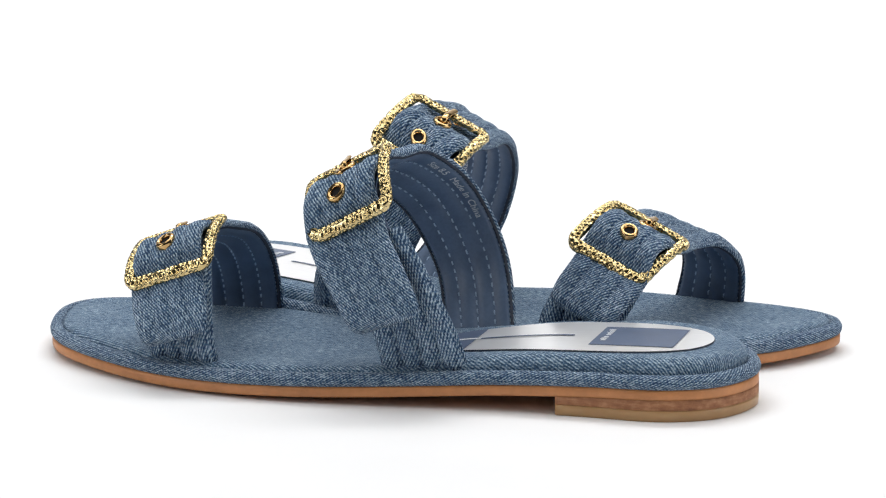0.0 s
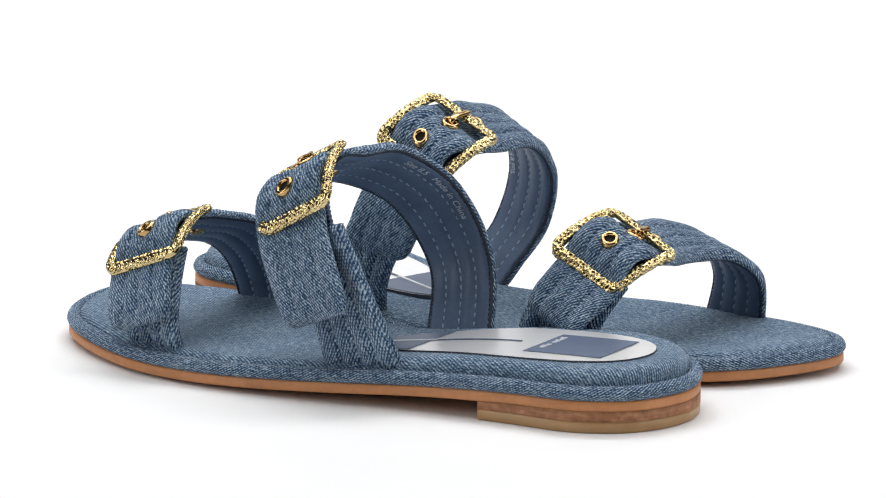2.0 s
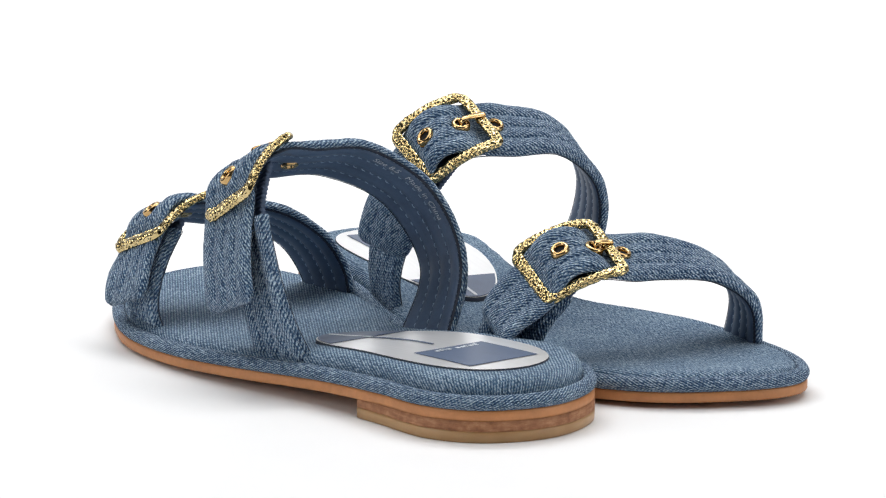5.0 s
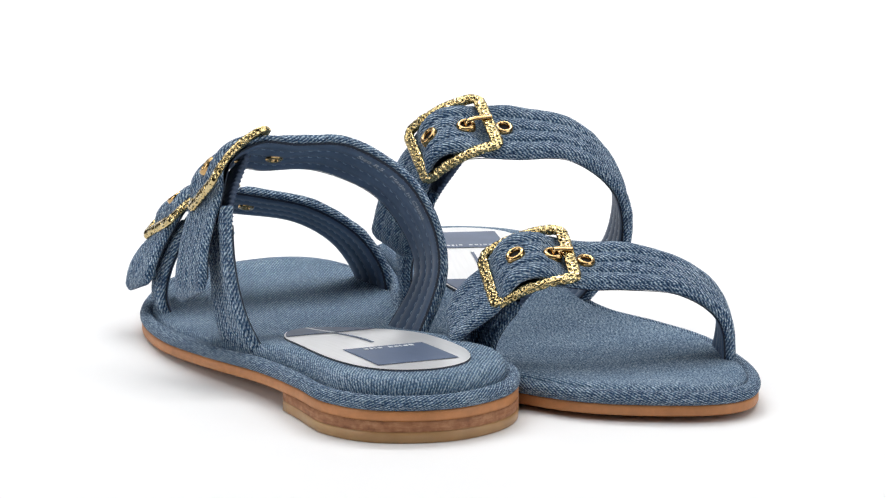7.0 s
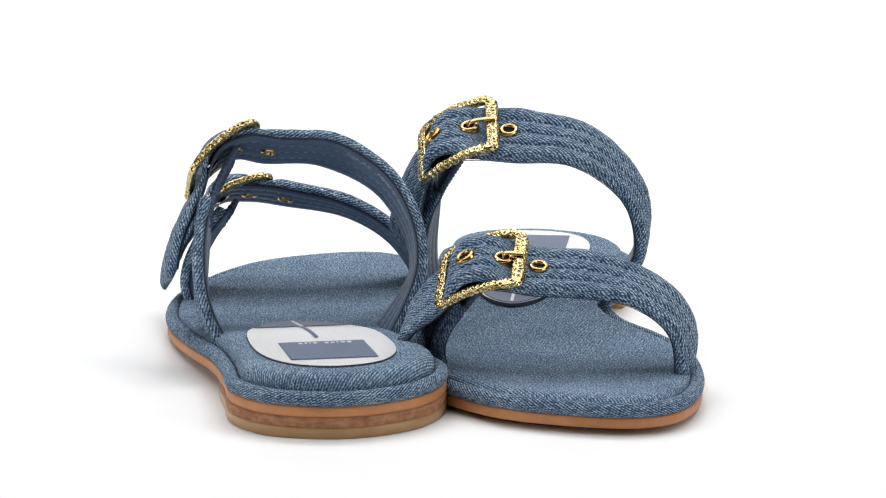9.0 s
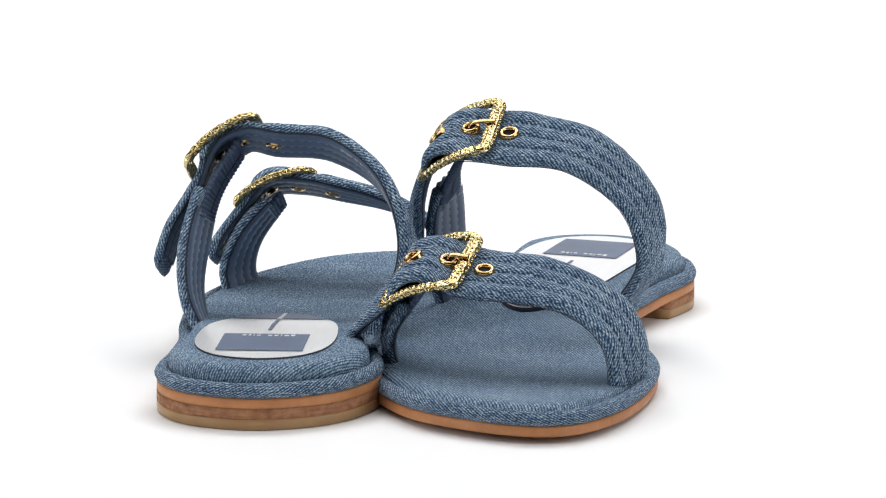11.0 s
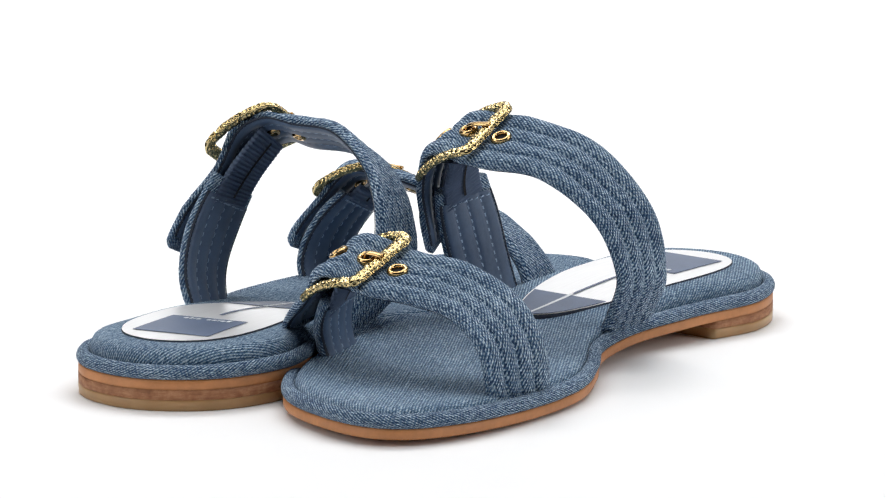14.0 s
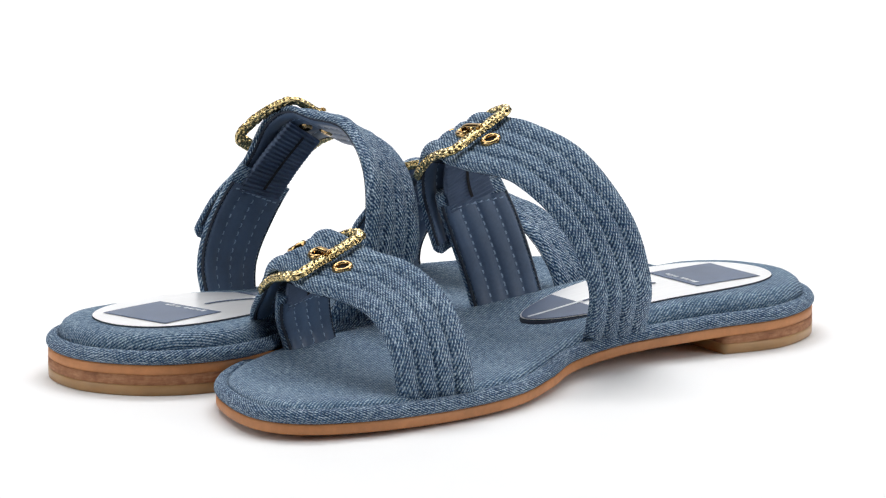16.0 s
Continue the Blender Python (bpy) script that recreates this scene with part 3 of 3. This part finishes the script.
def fastening(sandal, side, upper, lower, k):
    """One strap of the sandal with its buckle: the long piece over the foot, the short piece from the outer side."""
    up, lo = Band(upper), Band(lower)
    where = k["where"]
    s_g = [up.nearest(g) for g in k["holes"]]
    s_g[1] += 0.8
    al = Vector(k["along"]).normalized() * (k["length"] / 2)
    bars = [up.nearest(tuple(Vector(k["centre"]) + al * e)) for e in (-1, 1)]
    body = strap_body(where + "_strap", up, 0.0, up.s[-1], sandal, side, "quilted denim strap over the foot, four padded channels", tail=True, seed=k["seed"], bars=bars, holes=s_g, hump=k["hump"])
    lining = strap_lining(up, 2.0, up.s[-1] - 5, body, side)
    for s in s_g:
        grommet(up, s, 0.0, body, side, 1.55 + arch(s, bars, k["hump"]))
    stub = strap_body("buckle_stub", lo, 0.0, min(lo.s[-1] - 6, k["stub"] + k["lap"]), sandal, side, "short quilted denim piece from the outer edge", puff=1.7, seed=k["seed"] + 40, slant=k["slant"])
    strap_lining(lo, 2.0, k["stub"] - 0.5, stub, side, 0.9, k["slant"])
    verts, faces = [], []
    for e in range(8):
        a0 = -0.84 + e * 0.21
        b = len(verts)
        for a, h in ((a0, -1.3), (a0 + 0.03, -2.1), (a0 + 0.13, -2.1), (a0 + 0.16, -1.3)):
            for q in (k["stub"] - 2.6 + k["slant"] * a0, k["stub"] - 2.0 + k["slant"] * a0):
                verts.append(tuple(lo.at(q, a, h - 0.3)))
        faces += [[b + 2 * r, b + 2 * r + 1, b + 2 * r + 3, b + 2 * r + 2] for r in range(3)]
    joined("hem_stitching", verts, faces, M_THREAD, stub, side, "row of pale blue hem stitches")
    elastic(lo, k["stub"] - 2.0, lo.s[-1], stub, side)
    bk, axes = buckle(k["centre"], k["along"], k["across"], k["length"], k["width"], k["bend"], sandal, side)
    prong(up, s_g[1], 1.0 + arch(s_g[1], bars, k["hump"]), axes, k["length"], k["bend"], bk, side)
    if where == "rear":
        printed("Size 8.5   Made in China", up, k["print"], -1.0, -0.66, -2.15, lining, side)


def build_sandal(side, label, rear, front):
    sandal = new("sandal")
    tagged(sandal, label, "sandal", group="pair of sandals")
    sole(sandal, side)
    heel(sandal, side)
    sock_label(sandal, side)
    fastening(sandal, side, *rear)
    fastening(sandal, side, *front)
    return sandal


# keys of a strap: centre x, y, z and half-width vector, millimetres
L_REAR = ([(-24, 24.5, 7, 12.8, -1.2, 2.4), (-16.5, 8.6, 34.5, 12.8, -1.2, -2.7), (-6, 16, 59.6, 13, 0.6, -4), (4.4, 35.6, 72.6, 13, 1.5, -6), (8.7, 55.8, 74, 12.6, 1.5, -6.4),
           (10.5, 67.5, 75.3, 12.8, 0.5, -6.3), (11, 79, 69.2, 12.6, 0.5, -6.2), (6, 85.5, 55, 12, 0.5, -5), (-2.5, 92.5, 43, 12, 0, -4.3), (-10.5, 96.5, 29.5, 11.4, 0, -4.3)],
          [(-20.5, 78.4, 6, 14, 2.2, 0), (-16.8, 84.4, 24, 13.8, -1.0, -1.5), (-8, 83.8, 42, 13, -2.4, -3), (3, 79.6, 58, 11.8, -1, -5), (10, 71, 72.3, 11, 0, -6)],
          dict(where="rear", holes=[(11, 79, 68.5), (10.5, 68, 74), (8.7, 57, 74)], stub=49, lap=6, slant=-1.5, hump=1.3, centre=(9.7, 76.3, 72.0), along=(-8, 26.5, -18.2), across=(27.3, -3.4, -13.4), length=28.5, width=30, bend=2.6, seed=1, print=84))
R_REAR = ([(-23, 24, 8, 13.4, -1.2, 0), (-19.2, 15.5, 19, 13.2, -1.0, 0.4), (-12.8, 6.4, 34, 13, -0.4, 0.8), (-4.4, 8.6, 55.6, 13, 2, -0.4), (3.6, 25.6, 72.8, 12.8, 3, -3.7), (7.8, 47.6, 77.2, 12.6, 1.5, -6.5),
           (9.6, 62.2, 78, 12.8, 1, -6.2), (8.4, 76, 75.4, 12.6, 1, -6), (7, 83.8, 63.5, 11.8, -1.5, -5.2), (3, 89, 49, 10.8, -4.5, -4), (-2, 91.5, 35, 10.2, -5, -2.5)],
          [(-20.5, 80.5, 6, 14, 1.4, 0), (-17, 84.2, 24, 14, 1, -1.5), (-8.5, 82.5, 43, 13.5, 1, -3), (2, 78, 60, 12, 0, -5), (9, 69.5, 75, 11, 0, -6)],
          dict(where="rear", holes=[(8.6, 76.6, 74.2), (10, 64.6, 77.2), (8.4, 53.1, 77.2)], stub=54, lap=5, slant=3.5, hump=1.9, centre=(9.7, 71.8, 77.8), along=(-3, 26.3, -13.6), across=(26.4, -2, -13.2), length=28.5, width=30.5, bend=2.6, seed=12, print=88))
L_FRONT = ([(74, -11.7, 4, 13.5, -0.5, -1), (74, -7.8, 17.5, 13.5, 0.3, -2), (73, 2.8, 30.6, 13.2, 0, -3.2), (72, 20, 40.6, 12.8, -1, -4.4), (73.3, 40, 45.2, 12.6, 0, -5), (75.2, 53, 47.2, 12.8, 0, -5.2),
            (76.2, 66.3, 46.0, 12.6, 0, -5.2), (73.5, 77, 33.8, 12, 0, -4.8), (70, 83.5, 25.6, 12, 0, -4), (67.4, 86.6, 18.2, 11.4, 0, -3.5)],
           [(67, 73.5, 4, 12.6, -4.4, 0), (68.5, 77.5, 15, 12.4, -4.2, -2), (71, 73.5, 28, 12.2, -2.4, -4), (75, 62, 42.6, 11.5, 0, -5)],
           dict(where="front", holes=[(76.2, 66.3, 44.8), (75.2, 54, 46), (73.5, 42, 44.4)], stub=40, lap=3, slant=0.0, hump=1.3, centre=(75.8, 64.0, 46.5), along=(-3.2, 30.5, -12.6), across=(28, -1.4, -9.8), length=29, width=30.5, bend=2.6, seed=23, print=0))
R_FRONT = ([(77, -13.7, 5, 13.8, 0.6, -1), (79.6, -12.6, 24.4, 13, 2.2, -0.2), (79.2, 0.4, 36.6, 12.6, 3.2, -2), (78.8, 20, 41.4, 12.6, 2, -4.4), (81.6, 36, 42.8, 12.8, 0.3, -4.8), (83.5, 47, 44.9, 12.8, 0, -5.1),
            (83.4, 58.8, 44.6, 12.6, 0, -5.2), (82, 70, 34.4, 12.4, 0, -5), (79, 77.6, 27, 12.6, 0.6, -4), (76.5, 81.6, 20, 12.2, 1.2, -3.5)],
           [(71, 70, 4, 12.4, -5.4, 0), (72.5, 73.5, 15, 12.2, -5.2, -2), (77, 69, 27, 12, -3, -4), (82.5, 56, 42, 11.5, 0, -5)],
           dict(where="front", holes=[(83.6, 58.4, 43.5), (83.5, 47, 44), (81.8, 36.2, 42.8)], stub=31, lap=3, slant=4.5, hump=2.0, centre=(82.9, 56.3, 45.0), along=(-4, 30, -11), across=(27, 0, -11.5), length=29, width=30.5, bend=2.6, seed=34, print=0))

left = build_sandal(1, "faded blue denim slide sandal with two hammered gold buckles", L_REAR, L_FRONT)
right = build_sandal(-1, "faded blue denim slide sandal with two hammered gold buckles", R_REAR, R_FRONT)


def motions():
    """Both sandals ride round the turntable's axis."""
    for thing, m in ((left, pose(-0.0007, -0.0008, 0, 0, 0, 164.81)), (right, pose(0.0281, 0.0740, 0, 0, 0, -32.05))):
        rows = []
        for k in range(33):
            t = k * LENGTH / 32
            rows.append((t, Matrix.Rotation(radians(-TURN * t), 4, "Z") @ m))
        walk(thing, rows)


motions()
